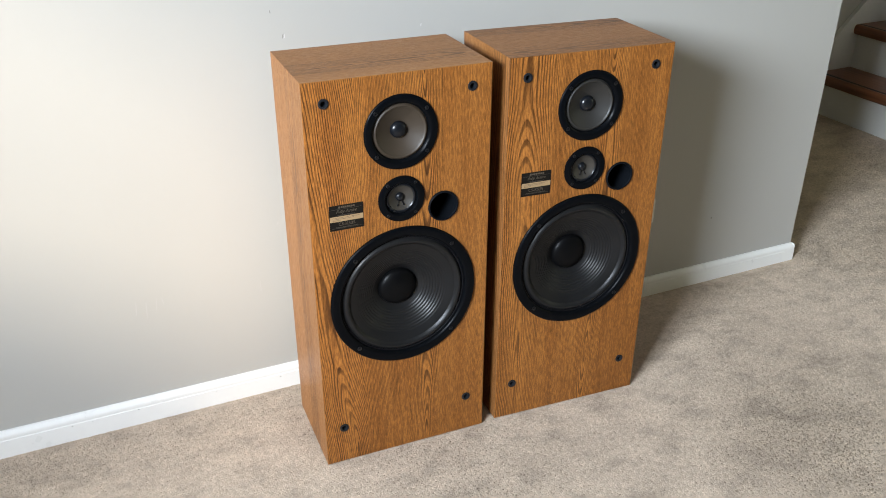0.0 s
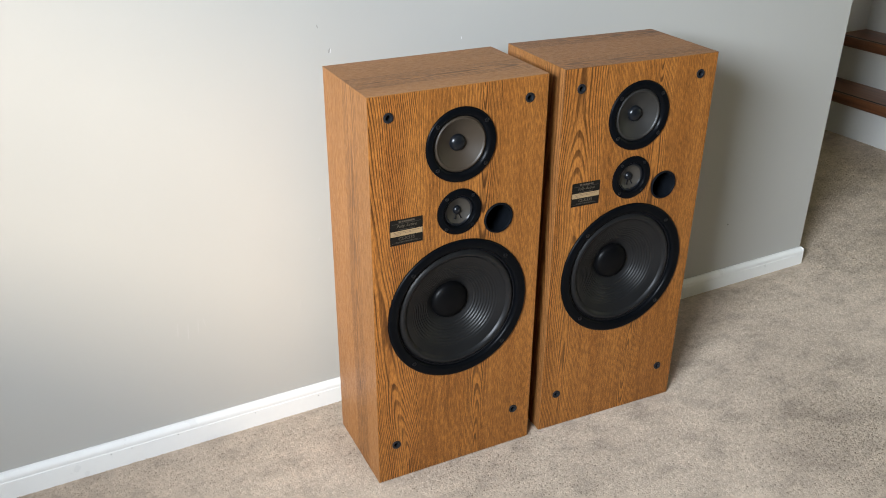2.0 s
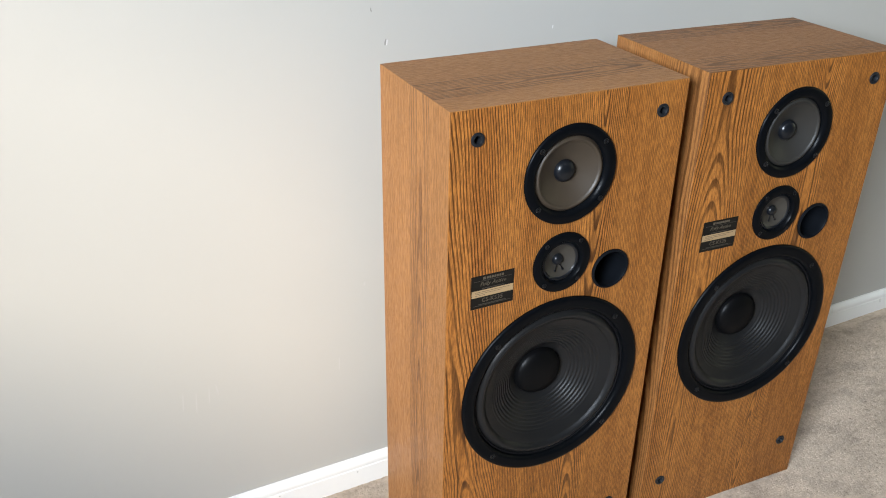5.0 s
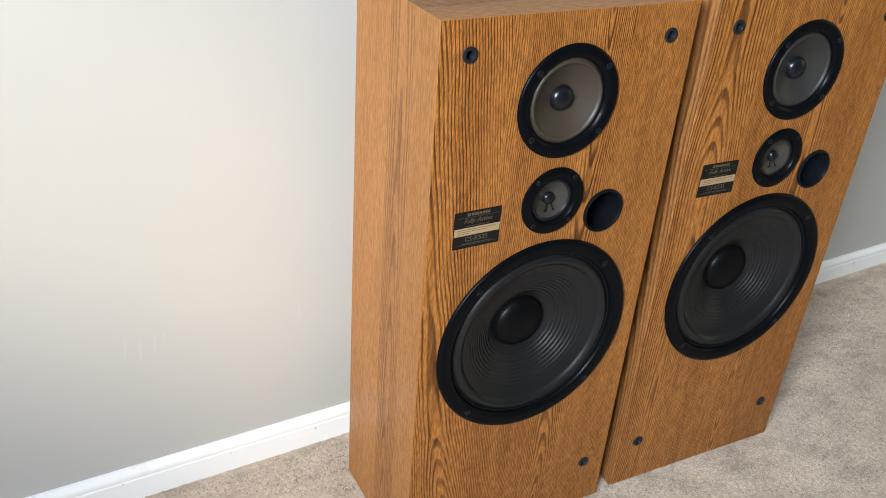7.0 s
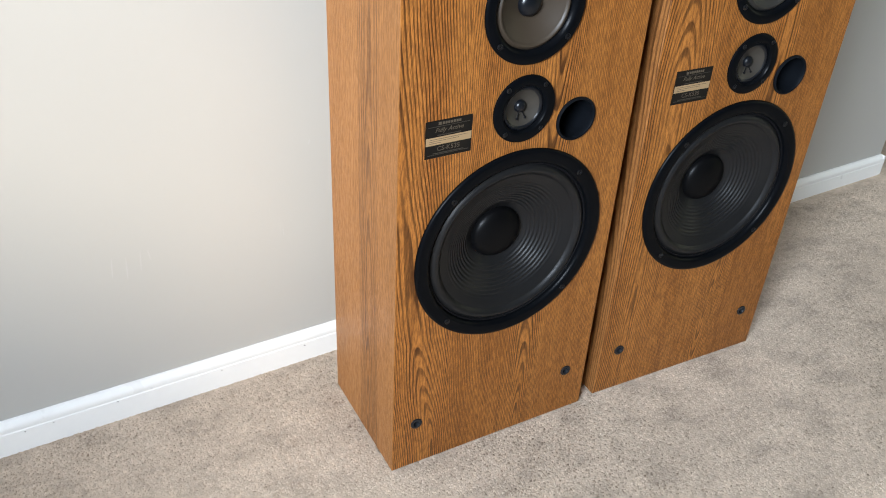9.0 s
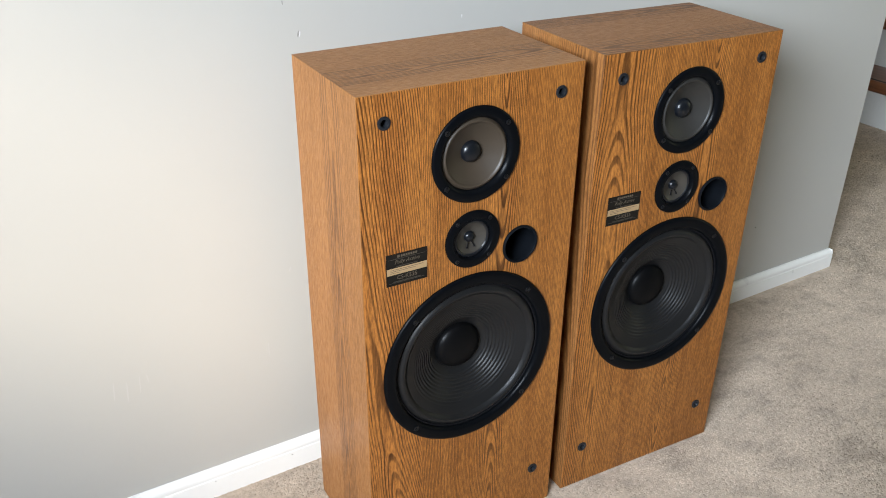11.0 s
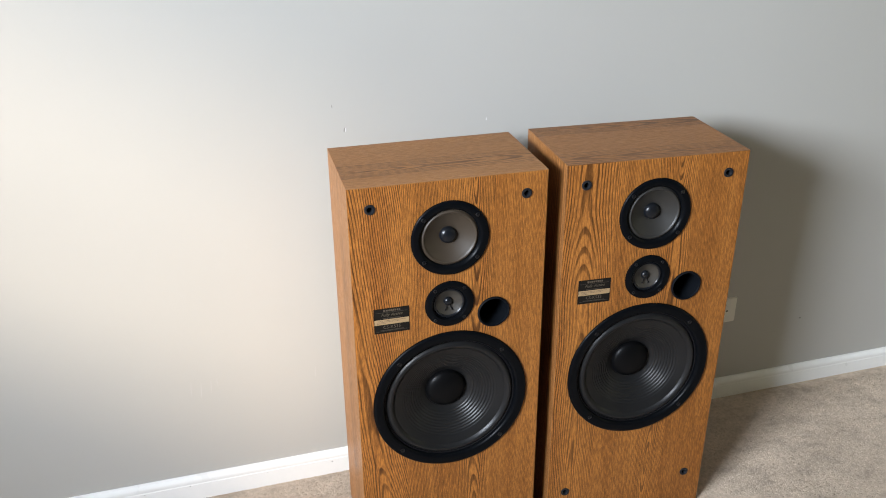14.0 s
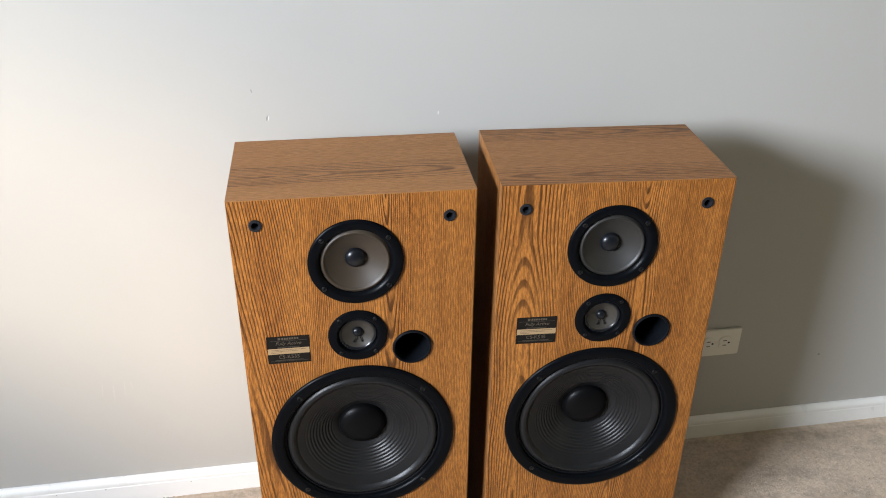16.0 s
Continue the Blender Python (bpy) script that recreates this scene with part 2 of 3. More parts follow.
WALL_PAINT = wall_paint("greige_wall_paint", (0.456, 0.443, 0.411))
CEILING_PAINT = wall_paint("white_ceiling_paint", (0.80, 0.80, 0.79))
# unseen south wall: dark yellowish tone picked to weaken and warm the bounce
FAR_PAINT = wall_paint("warm_grey_bounce_tone", (0.235, 0.220, 0.105))
# unseen east wall: cream picked to bounce yellowish fill into the shadows
EAST_PAINT = wall_paint("cream_bounce_paint", (0.58, 0.54, 0.29))
TRIM_PAINT = plain("white_gloss_trim", (0.86, 0.855, 0.83), 0.30, grain=60, vary=0.04, relief=0.0004)
OUTLET_PLASTIC = plain("ivory_outlet_plastic", (0.80, 0.77, 0.69), 0.3, grain=200, vary=0.04, relief=0.00005)
SLOT_DARK = plain("dark_slot", (0.02, 0.018, 0.015), 0.6)
SCUFF = plain("pale_plaster_chip", (0.66, 0.65, 0.63), 0.7, grain=900)
DRIP = plain("wall_paint_drip", (0.475, 0.462, 0.438), 0.45, grain=900)
SCUFF_DARK = plain("dark_wall_nick", (0.27, 0.26, 0.235), 0.7, grain=900)
STAIR_PAINT = plain("white_riser_paint", (0.72, 0.71, 0.68), 0.45, grain=80, vary=0.06, relief=0.0004)


def stair_wood():
    n = Nodes("red_brown_stair_wood")
    x, y, z = n.split(n.coords())
    g = n.noise(n.join(n.math("MULTIPLY", x, 60.0), n.math("MULTIPLY", y, 3.0), n.math("MULTIPLY", z, 60.0)), 1.0, 4)
    col = n.mix(n.ramp(g, (0.3, 0.0), (0.7, 1.0)), (0.25, 0.098, 0.045), (0.12, 0.043, 0.019))
    return n.done(col, 0.32, n.bump(g, 0.2, 0.0005))


STAIR_WOOD = stair_wood()


def carpet(name, islands):
    """Beige cut pile: flecks tuft by tuft, and broad trodden patches."""
    n = Nodes(name)
    c = n.coords()
    if islands:
        fleck = n.node("ShaderNodeNewGeometry", 8)
    else:
        fleck = n.math("MULTIPLY_ADD", n.noise(c, 260.0, 3, 0.7), 0.5, 0.40)
    trod = n.noise(n.node("ShaderNodeMapping", 0, Vector=c, Rotation=(0, 0, 0.6), Scale=(1.0, 1.6, 1.0)), 9.5, 5, 0.66)
    dirt = n.noise(c, 1.4, 3)
    prints = n.ramp(n.noise(c, 3.6, 3, 0.7), (0.36, 0.90), (0.48, 1.0), (0.60, 1.04))
    clump = n.ramp(n.noise(c, 105.0, 3, 0.6), (0.36, 0.89), (0.60, 1.07))
    prints = n.math("MULTIPLY", prints, clump)
    f = n.math("MULTIPLY", n.math("MULTIPLY", prints, n.ramp(fleck, (0.0, 0.93), (0.5, 0.99), (1.0, 1.08))), n.ramp(trod, (0.37, 0.80), (0.47, 0.96), (0.61, 1.08)))
    col = n.mix(1.0, n.mix(n.ramp(dirt, (0.35, 0.0), (0.65, 1.0)), (0.565, 0.460, 0.362), (0.515, 0.417, 0.327)), n.join(f, f, f), "MULTIPLY")
    return n.done(col, 0.95, n.bump(n.noise(c, 330.0, 3, 0.7), 0.12 if islands else 0.06, 0.003), None, 0.1)


CARPET_BASE = carpet("beige_carpet_backing", False)
CARPET_PILE = carpet("beige_carpet_tufts", True)


# ---- building helpers ----
def part(name, bm, material, parent=None, label="", angle=35):
    """Links a bmesh as one mesh object under a thing or a part."""
    mesh = bpy.data.meshes.new(name)
    bm.to_mesh(mesh)
    bm.free()
    if angle:
        mesh.polygons.foreach_set("use_smooth", [True] * len(mesh.polygons))
        mesh.set_sharp_from_angle(angle=radians(angle))
    for m in material if isinstance(material, (list, tuple)) else [material]:
        mesh.materials.append(m)
    ob = new(name, mesh)
    ob.parent = parent
    return tagged(ob, label) if label else ob


def box(bm, x0, y0, z0, x1, y1, z1, bevel=0.0, segments=1):
    made = bmesh.ops.create_cube(bm, size=1)["verts"]
    bmesh.ops.transform(bm, verts=made, matrix=Matrix.Translation(((x0 + x1) / 2, (y0 + y1) / 2, (z0 + z1) / 2)) @ Matrix.Diagonal((x1 - x0, y1 - y0, z1 - z0, 1)))
    if bevel:
        edges = list({e for v in made for e in v.link_edges})
        bmesh.ops.bevel(bm, geom=edges, offset=bevel, segments=segments, affect="EDGES", clamp_overlap=True)
    return bm


def boxes(*each, bevel=0.0, segments=1):
    bm = bmesh.new()
    for b in each:
        box(bm, *b, bevel=bevel, segments=segments)
    return bm


def lathe(cx, cz, profile, around=96):
    """A turned piece about an axis along y through (cx, cz); profile of (radius, y)."""
    bm = bmesh.new()
    rings = []
    for r, y in profile:
        if r < 1e-6:
            rings.append([bm.verts.new((cx, y, cz))])
        else:
            rings.append([bm.verts.new((cx + r * math.cos(2 * math.pi * k / around), y, cz + r * math.sin(2 * math.pi * k / around))) for k in range(around)])
    for a, b in zip(rings, rings[1:]):
        for k in range(around):
            j = (k + 1) % around
            loop = [a[k % len(a)], a[j % len(a)], b[j % len(b)], b[k % len(b)]]
            loop = list(dict.fromkeys(loop))
            if len(loop) > 2:
                bm.faces.new(loop)
    bmesh.ops.recalc_face_normals(bm, faces=bm.faces)
    return bm


def rod(p, q, radius, around=10):
    """A thin round bar from p to q."""
    bm = bmesh.new()
    p, q = Vector(p), Vector(q)
    turn = (q - p).to_track_quat("Z", "Y").to_matrix().to_4x4()
    bmesh.ops.create_cone(bm, cap_ends=True, segments=around, radius1=radius, radius2=radius, depth=(q - p).length, matrix=Matrix.Translation((p + q) / 2) @ turn)
    return bm


def arc(r0, y0, r1, y1, bulge, steps):
    """Profile points from (r0, y0) to (r1, y1), bowed out towards -y by bulge."""
    return [(r0 + (r1 - r0) * k / steps, y0 + (y1 - y0) * k / steps - bulge * math.sin(math.pi * k / steps)) for k in range(steps + 1)]


def extrude_outline(points, axis_from, axis_to, place):
    """A prism: outline points (a, b) laid by place(a, b, s) at s = axis_from and axis_to."""
    bm = bmesh.new()
    ends = [[bm.verts.new(place(a, b, s)) for a, b in points] for s in (axis_from, axis_to)]
    bm.faces.new(ends[0])
    bm.faces.new(ends[1][::-1])
    for k in range(len(points)):
        j = (k + 1) % len(points)
        bm.faces.new((ends[0][k], ends[0][j], ends[1][j], ends[1][k]))
    bmesh.ops.recalc_face_normals(bm, faces=bm.faces)
    return bm


def lettering(words, size, x, y, z, material, parent, shear=0.0, name="lettering"):
    """Raised letters on a face that looks towards -y, centred on (x, z)."""
    curve = bpy.data.curves.new(name, "FONT")
    curve.body, curve.size, curve.shear, curve.align_x, curve.align_y = words, size, shear, "CENTER", "CENTER"
    curve.extrude, curve.resolution_u = 0.0001, 2
    temp = new("temp", curve)
    bpy.context.view_layer.update()
    mesh = bpy.data.meshes.new_from_object(temp.evaluated_get(bpy.context.evaluated_depsgraph_get()))
    bpy.data.objects.remove(temp)
    mesh.transform(pose(x, y, z, 90, 0, 0))
    mesh.materials.clear()
    mesh.materials.append(material)
    ob = new(name, mesh)
    ob.parent = parent
    return ob


# ---- the room ----
WALL_TURN = math.degrees(math.atan(0.027))
WALL_Y = 0.324          # north wall's face at x = 0
WALL_END = 1.594
STAIR_WALL = 1.462
SOUTH, HIGH = -4.6, 2.74


def structure(name, bm, material, label, category, angle=0):
    ob = part(name, bm, material, None, angle=angle)
    return tagged(ob, label, category, kind="structure")


structure("floor", boxes((WEST - 0.1, SOUTH - 0.1, -0.10, EAST + 0.1, STAIR_WALL + 0.1, -0.0028)), CARPET_BASE, "beige wall-to-wall carpet with trodden patches", "carpet")

north = structure("wall_north", boxes((WEST - 0.1, 0, -0.05, WALL_END, 0.115, HIGH), bevel=0.002), WALL_PAINT, "light greige painted wall with small scuffs", "wall")
north.matrix_basis = pose(0, WALL_Y, 0, 0, 0, WALL_TURN)
structure("wall_west", boxes(
    (WEST - 0.12, SOUTH - 0.1, -0.05, WEST, WIN_Y - WIN_W / 2, HIGH), (WEST - 0.12, WIN_Y + WIN_W / 2, -0.05, WEST, 0.5, HIGH),
    (WEST - 0.12, WIN_Y - WIN_W / 2, -0.05, WEST, WIN_Y + WIN_W / 2, WIN_Z0), (WEST - 0.12, WIN_Y - WIN_W / 2, WIN_Z1, WEST, WIN_Y + WIN_W / 2, HIGH)),
    WALL_PAINT, "light greige painted wall with a window", "wall")
structure("wall_south", boxes((WEST - 0.1, SOUTH - 0.12, -0.05, EAST + 0.1, SOUTH, HIGH)), FAR_PAINT, "unseen wall, warm grey to dim and tint the bounce light", "wall")
# the opening in this wall is added for the fill lamp
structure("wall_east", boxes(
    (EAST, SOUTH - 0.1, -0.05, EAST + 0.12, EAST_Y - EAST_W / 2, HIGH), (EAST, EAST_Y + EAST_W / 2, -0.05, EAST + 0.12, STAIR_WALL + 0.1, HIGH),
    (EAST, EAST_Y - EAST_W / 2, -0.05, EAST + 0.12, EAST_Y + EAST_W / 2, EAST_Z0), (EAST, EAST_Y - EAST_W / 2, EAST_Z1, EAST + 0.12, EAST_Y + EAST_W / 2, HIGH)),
    EAST_PAINT, "unseen wall beside the stairs, cream to bounce fill light", "wall")
structure("wall_return", boxes((WALL_END - 0.13, 0.49, -0.05, WALL_END - 0.01, STAIR_WALL + 0.02, HIGH)), WALL_PAINT, "greige wall behind the corner", "wall")
stair_wall = structure("wall_stair", boxes((WALL_END - 0.2, STAIR_WALL, -0.05, EAST + 0.1, STAIR_WALL + 0.12, HIGH)), WALL_PAINT, "shaded greige wall along the stairs", "wall")
structure("ceiling", boxes((WEST - 0.12, SOUTH - 0.12, HIGH, EAST + 0.12, STAIR_WALL + 0.12, HIGH + 0.1)), CEILING_PAINT, "plain white ceiling", "ceiling")


def moulding(length):
    """The baseboard's section: a flat face, a step, and a rounded top."""
    face = [(0, -0.01), (-0.0125, -0.01), (-0.0125, 0.041), (-0.0112, 0.043), (-0.0118, 0.046), (-0.0118, 0.052), (-0.0105, 0.0545), (-0.0075, 0.0585), (-0.0045, 0.0612), (0, 0.062)]
    return extrude_outline(face, WEST, length, lambda a, b, s: (s, a, b))


base = structure("baseboard", moulding(WALL_END), TRIM_PAINT, "white glossy moulded baseboard along the wall", "baseboard", 30)
base.matrix_basis = pose(0, WALL_Y - 0.0005, -0.0022, 0, 0.22, WALL_TURN)
tip = extrude_outline([(0, -0.01), (0.006, -0.01), (0.006, 0.034), (0.005, 0.036), (0.0055, 0.044), (0.0035, 0.0505), (0, 0.0535)], -0.0125, 0.115, lambda a, b, s: (a, s, b))
corner = structure("baseboard_return", tip, TRIM_PAINT, "white baseboard that turns round the wall's end", "baseboard", 30)
corner.matrix_basis = pose(0, WALL_Y, 0, 0, 0, WALL_TURN) @ pose(WALL_END + 0.0005, 0, 0)


def window(name, wide, z0, z1):
    """A white window, standing open: frame and sill, in a wall along x."""
    bm = bmesh.new()
    hw = wide / 2
    for b in ((-hw, -0.10, z0, -hw + 0.04, -0.04, z1), (hw - 0.04, -0.10, z0, hw, -0.04, z1), (-hw + 0.04, -0.10, z0, hw - 0.04, -0.04, z0 + 0.04), (-hw + 0.04, -0.10, z1 - 0.04, hw - 0.04, -0.04, z1)):
        box(bm, *b, bevel=0.003)
    root = tagged(new(name), "unseen white-framed window opening that holds an area lamp", "window", kind="structure")
    part("window_frame", bm, TRIM_PAINT, root, angle=0)
    part("window_sill", boxes((-hw - 0.04, -0.035, z0 - 0.03, hw + 0.04, 0.03, z0), bevel=0.004), TRIM_PAINT, root, angle=0)
    return root


west_window = window("window_1", WIN_W, WIN_Z0, WIN_Z1)
west_window.matrix_basis = pose(WEST, WIN_Y, 0, 0, 0, -90)
# unseen window, made up to frame the east fill lamp
added_east_window = window("fill_lamp_window", EAST_W, EAST_Z0, EAST_Z1)
added_east_window.matrix_basis = pose(EAST, EAST_Y, 0, 0, 0, 90)

# ---- the stairs ----
RISE, RUN, FIRST = 0.195, 0.190, 2.70
stairs = tagged(new("staircase"), "closed staircase with dark red-brown wooden treads and white risers", "staircase", kind="structure")
for k in range(4):
    x0 = FIRST + RUN * k
    part("riser", boxes((x0, 0.47, RISE * k - 0.01, x0 + 0.02, STAIR_WALL - 0.02, RISE * (k + 1) - 0.040)), STAIR_PAINT, stairs, angle=0)
    z1 = RISE * (k + 1)
    nose = [(x0 + RUN + 0.02, z1 - 0.040), (x0 - 0.010, z1 - 0.040)] + [(x0 - 0.016 - 0.014 * math.sin(a), z1 - 0.022 - 0.022 * math.cos(a)) for a in np.linspace(0.3, 2.9, 9)] + [(x0 - 0.012, z1), (x0 + RUN + 0.02, z1)]
    part("tread", extrude_outline(nose, 0.46, STAIR_WALL - 0.021, lambda a, b, s: (a, s, b)), STAIR_WOOD, stairs)
    # raised dark strip: the nosing groove's shadow put into colour
    part("groove_shade_strip", boxes((x0 - 0.010, 0.462, z1 - 0.001, x0 + 0.003, STAIR_WALL - 0.022, z1 + 0.0008)), SLOT_DARK, stairs, angle=0)
STAIR_TURN = Matrix.Translation((FIRST, STAIR_WALL, -0.012)) @ pose(0, 0, 0, 0, 0, 2.5) @ Matrix.Translation((-FIRST, -STAIR_WALL, 0))
stairs.matrix_basis = STAIR_TURN
stair_wall.matrix_basis = STAIR_TURN
slope = RISE / RUN
part("skirt_board", extrude_outline([(FIRST - 0.14, -0.01), (FIRST + 0.9, -0.01), (FIRST + 0.9, 1.04 * slope + 0.14), (FIRST - 0.14, 0.14)], STAIR_WALL - 0.02, STAIR_WALL - 0.001, lambda a, b, s: (a, s, b)), STAIR_PAINT, stairs, angle=0)


# ---- the wall's small things ----
def outlet():
    root = tagged(new("wall_outlet"), "ivory duplex power outlet on the wall behind a loudspeaker", "outlet")
    part("cover_plate", boxes((-0.057, -0.005, -0.0365, 0.057, 0, 0.0365), bevel=0.003, segments=2), OUTLET_PLASTIC, root)
    for s in (-1, 1):
        cx = 0.0195 * s
        rec = lathe(0, 0, [(0.0168, -0.004), (0.0168, -0.0066), (0.016, -0.0072), (0, -0.0072)], 40)
        for v in rec.verts:
            v.co.x = max(-0.0135, min(0.0135, v.co.x)) + cx
        face = part("receptacle", rec, OUTLET_PLASTIC, root)
        for dz, h in ((0.0062, 0.0016), (-0.0062, 0.0016)):
            part("slot", boxes((cx - 0.0055, -0.0078, dz - h / 2, cx + 0.003, -0.0070, dz + h / 2)), SLOT_DARK, face, angle=0)
        part("ground_hole", lathe(cx + 0.0085, 0, [(0.0024, -0.0070), (0.0024, -0.0077), (0, -0.0077)], 16), SLOT_DARK, face)
    part("plate_screw", lathe(0, 0, [(0.003, -0.004), (0.0028, -0.006), (0, -0.0062)], 20), OUTLET_PLASTIC, root)
    return root


on_wall = lambda x, z, off=0.0: pose(0, WALL_Y, 0, 0, 0, WALL_TURN) @ pose(x, -off, z)
outlet().matrix_basis = on_wall(0.988, 0.268, 0.0005)


def scuff(x, z, wide, tall, lean, material, label, group="scuffs on the wall", off=0.0):
    """A small chip or nick in the paint."""
    pts = [(wide * (0.5 + 0.2 * random.random()) * math.cos(a), tall * (0.42 + 0.12 * random.random()) * math.sin(a)) for a in np.linspace(0, 2 * math.pi, 11)[:-1]]
    bm = extrude_outline(pts, -0.0003, 0.0006, lambda a, b, s: (a, s, b))
    ob = tagged(part("wall_scuff", bm, material, angle=0), label, "scuff mark", group)
    ob.matrix_basis = on_wall(x, z, off) @ pose(0, 0, 0, 0, lean, 0)


scuff(0.0465, 0.8495, 0.0022, 0.011, 12, SCUFF_DARK, "short dark nick in the wall paint")
scuff(0.049, 0.849, 0.0018, 0.010, 8, SCUFF, "short pale chip in the wall paint")
scuff(0.024, 0.900, 0.0016, 0.007, -8, SCUFF_DARK, "short dark nick in the wall paint")
scuff(0.351, 0.844, 0.0016, 0.007, 5, SCUFF, "small pale chip in the wall paint")
scuff(1.256, 0.203, 0.005, 0.005, 0, SCUFF_DARK, "small dark nail hole in the wall")
scuff(-0.327, 0.292, 0.0018, 0.040, 6, DRIP, "long thin drip in the wall paint")
scuff(-0.306, 0.284, 0.0020, 0.045, 4, DRIP, "long thin drip in the wall paint")
scuff(-0.284, 0.292, 0.0016, 0.038, 5, DRIP, "long thin drip in the wall paint")
scuff(-0.270, 0.299, 0.0014, 0.022, -8, DRIP, "faint short drip in the wall paint")
scuff(-0.053, 0.285, 0.0016, 0.030, 2, DRIP, "long thin drip in the wall paint")
scuff(0.0, 0.436, 0.0020, 0.009, 20, DRIP, "small pale chip in the wall paint")

for x, z, wide in ((-0.505, 0.037, 0.0024), (-0.462, 0.038, 0.0016), (-0.362, 0.039, 0.0024), (-0.186, 0.036, 0.0018), (-0.032, 0.033, 0.0028)):
    scuff(x, z, wide, 0.8 * wide, 10, SCUFF_DARK, "tiny dark chip in the white baseboard paint", "chips on the baseboard", 0.0131)

# ---- the loudspeakers ----
CAB_W, CAB_H, CAB_D, BAFFLE = 0.366, 0.848, 0.226, 0.016
WOOFER, MIDRANGE, TWEETER, PORT = (0.1825, 0.3868), (0.1825, 0.736), (0.1805, 0.602), (0.267, 0.572)
SOCKETS = ((0.039, 0.807), (0.3255, 0.807), (0.3235, 0.091), (0.0405, 0.090))


def holed_panel(wide, tall, thick, holes, chamfer=0.0008, around=64):
    """A board in the plane y = 0 with round holes through it and softened edges."""
    bm = bmesh.new()
    c = chamfer
    rim = [[bm.verts.new((x, y, z)) for x, z in ((i, i), (wide - i, i), (wide - i, tall - i), (i, tall - i))] for i, y in ((c, 0), (0, c), (0, thick))]
    for a, b in zip(rim, rim[1:]):
        for k in range(4):
            face = bm.faces.new((a[k], a[(k + 1) % 4], b[(k + 1) % 4], b[k]))
            face.material_index = 2 - k % 2
    edges = [bm.edges.get((rim[0][k], rim[0][(k + 1) % 4])) for k in range(4)]
    for hx, hz, r in holes:
        ring = [bm.verts.new((hx + r * math.cos(2 * math.pi * k / around), 0, hz + r * math.sin(2 * math.pi * k / around))) for k in range(around)]
        deep = [bm.verts.new((v.co.x, thick, v.co.z)) for v in ring]
        for k in range(around):
            j = (k + 1) % around
            edges.append(bm.edges.new((ring[k], ring[j])))
            bm.faces.new((ring[k], ring[j], deep[j], deep[k]))
    bmesh.ops.triangle_fill(bm, edges=edges, use_beauty=True, normal=(0, -1, 0))
    bmesh.ops.recalc_face_normals(bm, faces=bm.faces)
    return bm


def screws(cx, cz, radius, y, size, angles, parent):
    for a in angles:
        x, z = cx + radius * math.cos(radians(a)), cz + radius * math.sin(radians(a))
        part("screw", lathe(x, z, [(size * 1.35, y + 0.0005), (size * 1.30, y - 0.0012), (size * 1.05, y - 0.0016), (size * 0.98, y - 0.0002), (size * 0.62, y - 0.0008), (size * 0.4, y - 0.0009), (size * 0.32, y + 0.0006), (0, y + 0.0007)], 18), STEEL, parent)


def cabinet_body():
    bm = boxes((0, BAFFLE, 0, CAB_W, CAB_D, CAB_H))
    front = [f for f in bm.faces if f.normal.y < -0.5]
    bmesh.ops.delete(bm, geom=front, context="FACES_ONLY")
    edges = [e for e in bm.edges if all(v.co.y > BAFFLE + 0.01 for v in e.verts)]
    bmesh.ops.bevel(bm, geom=edges, offset=0.0012, segments=2, affect="EDGES")
    for f in bm.faces:
        f.material_index = 1 if abs(f.normal.z) > 0.8 else 0
    return bm


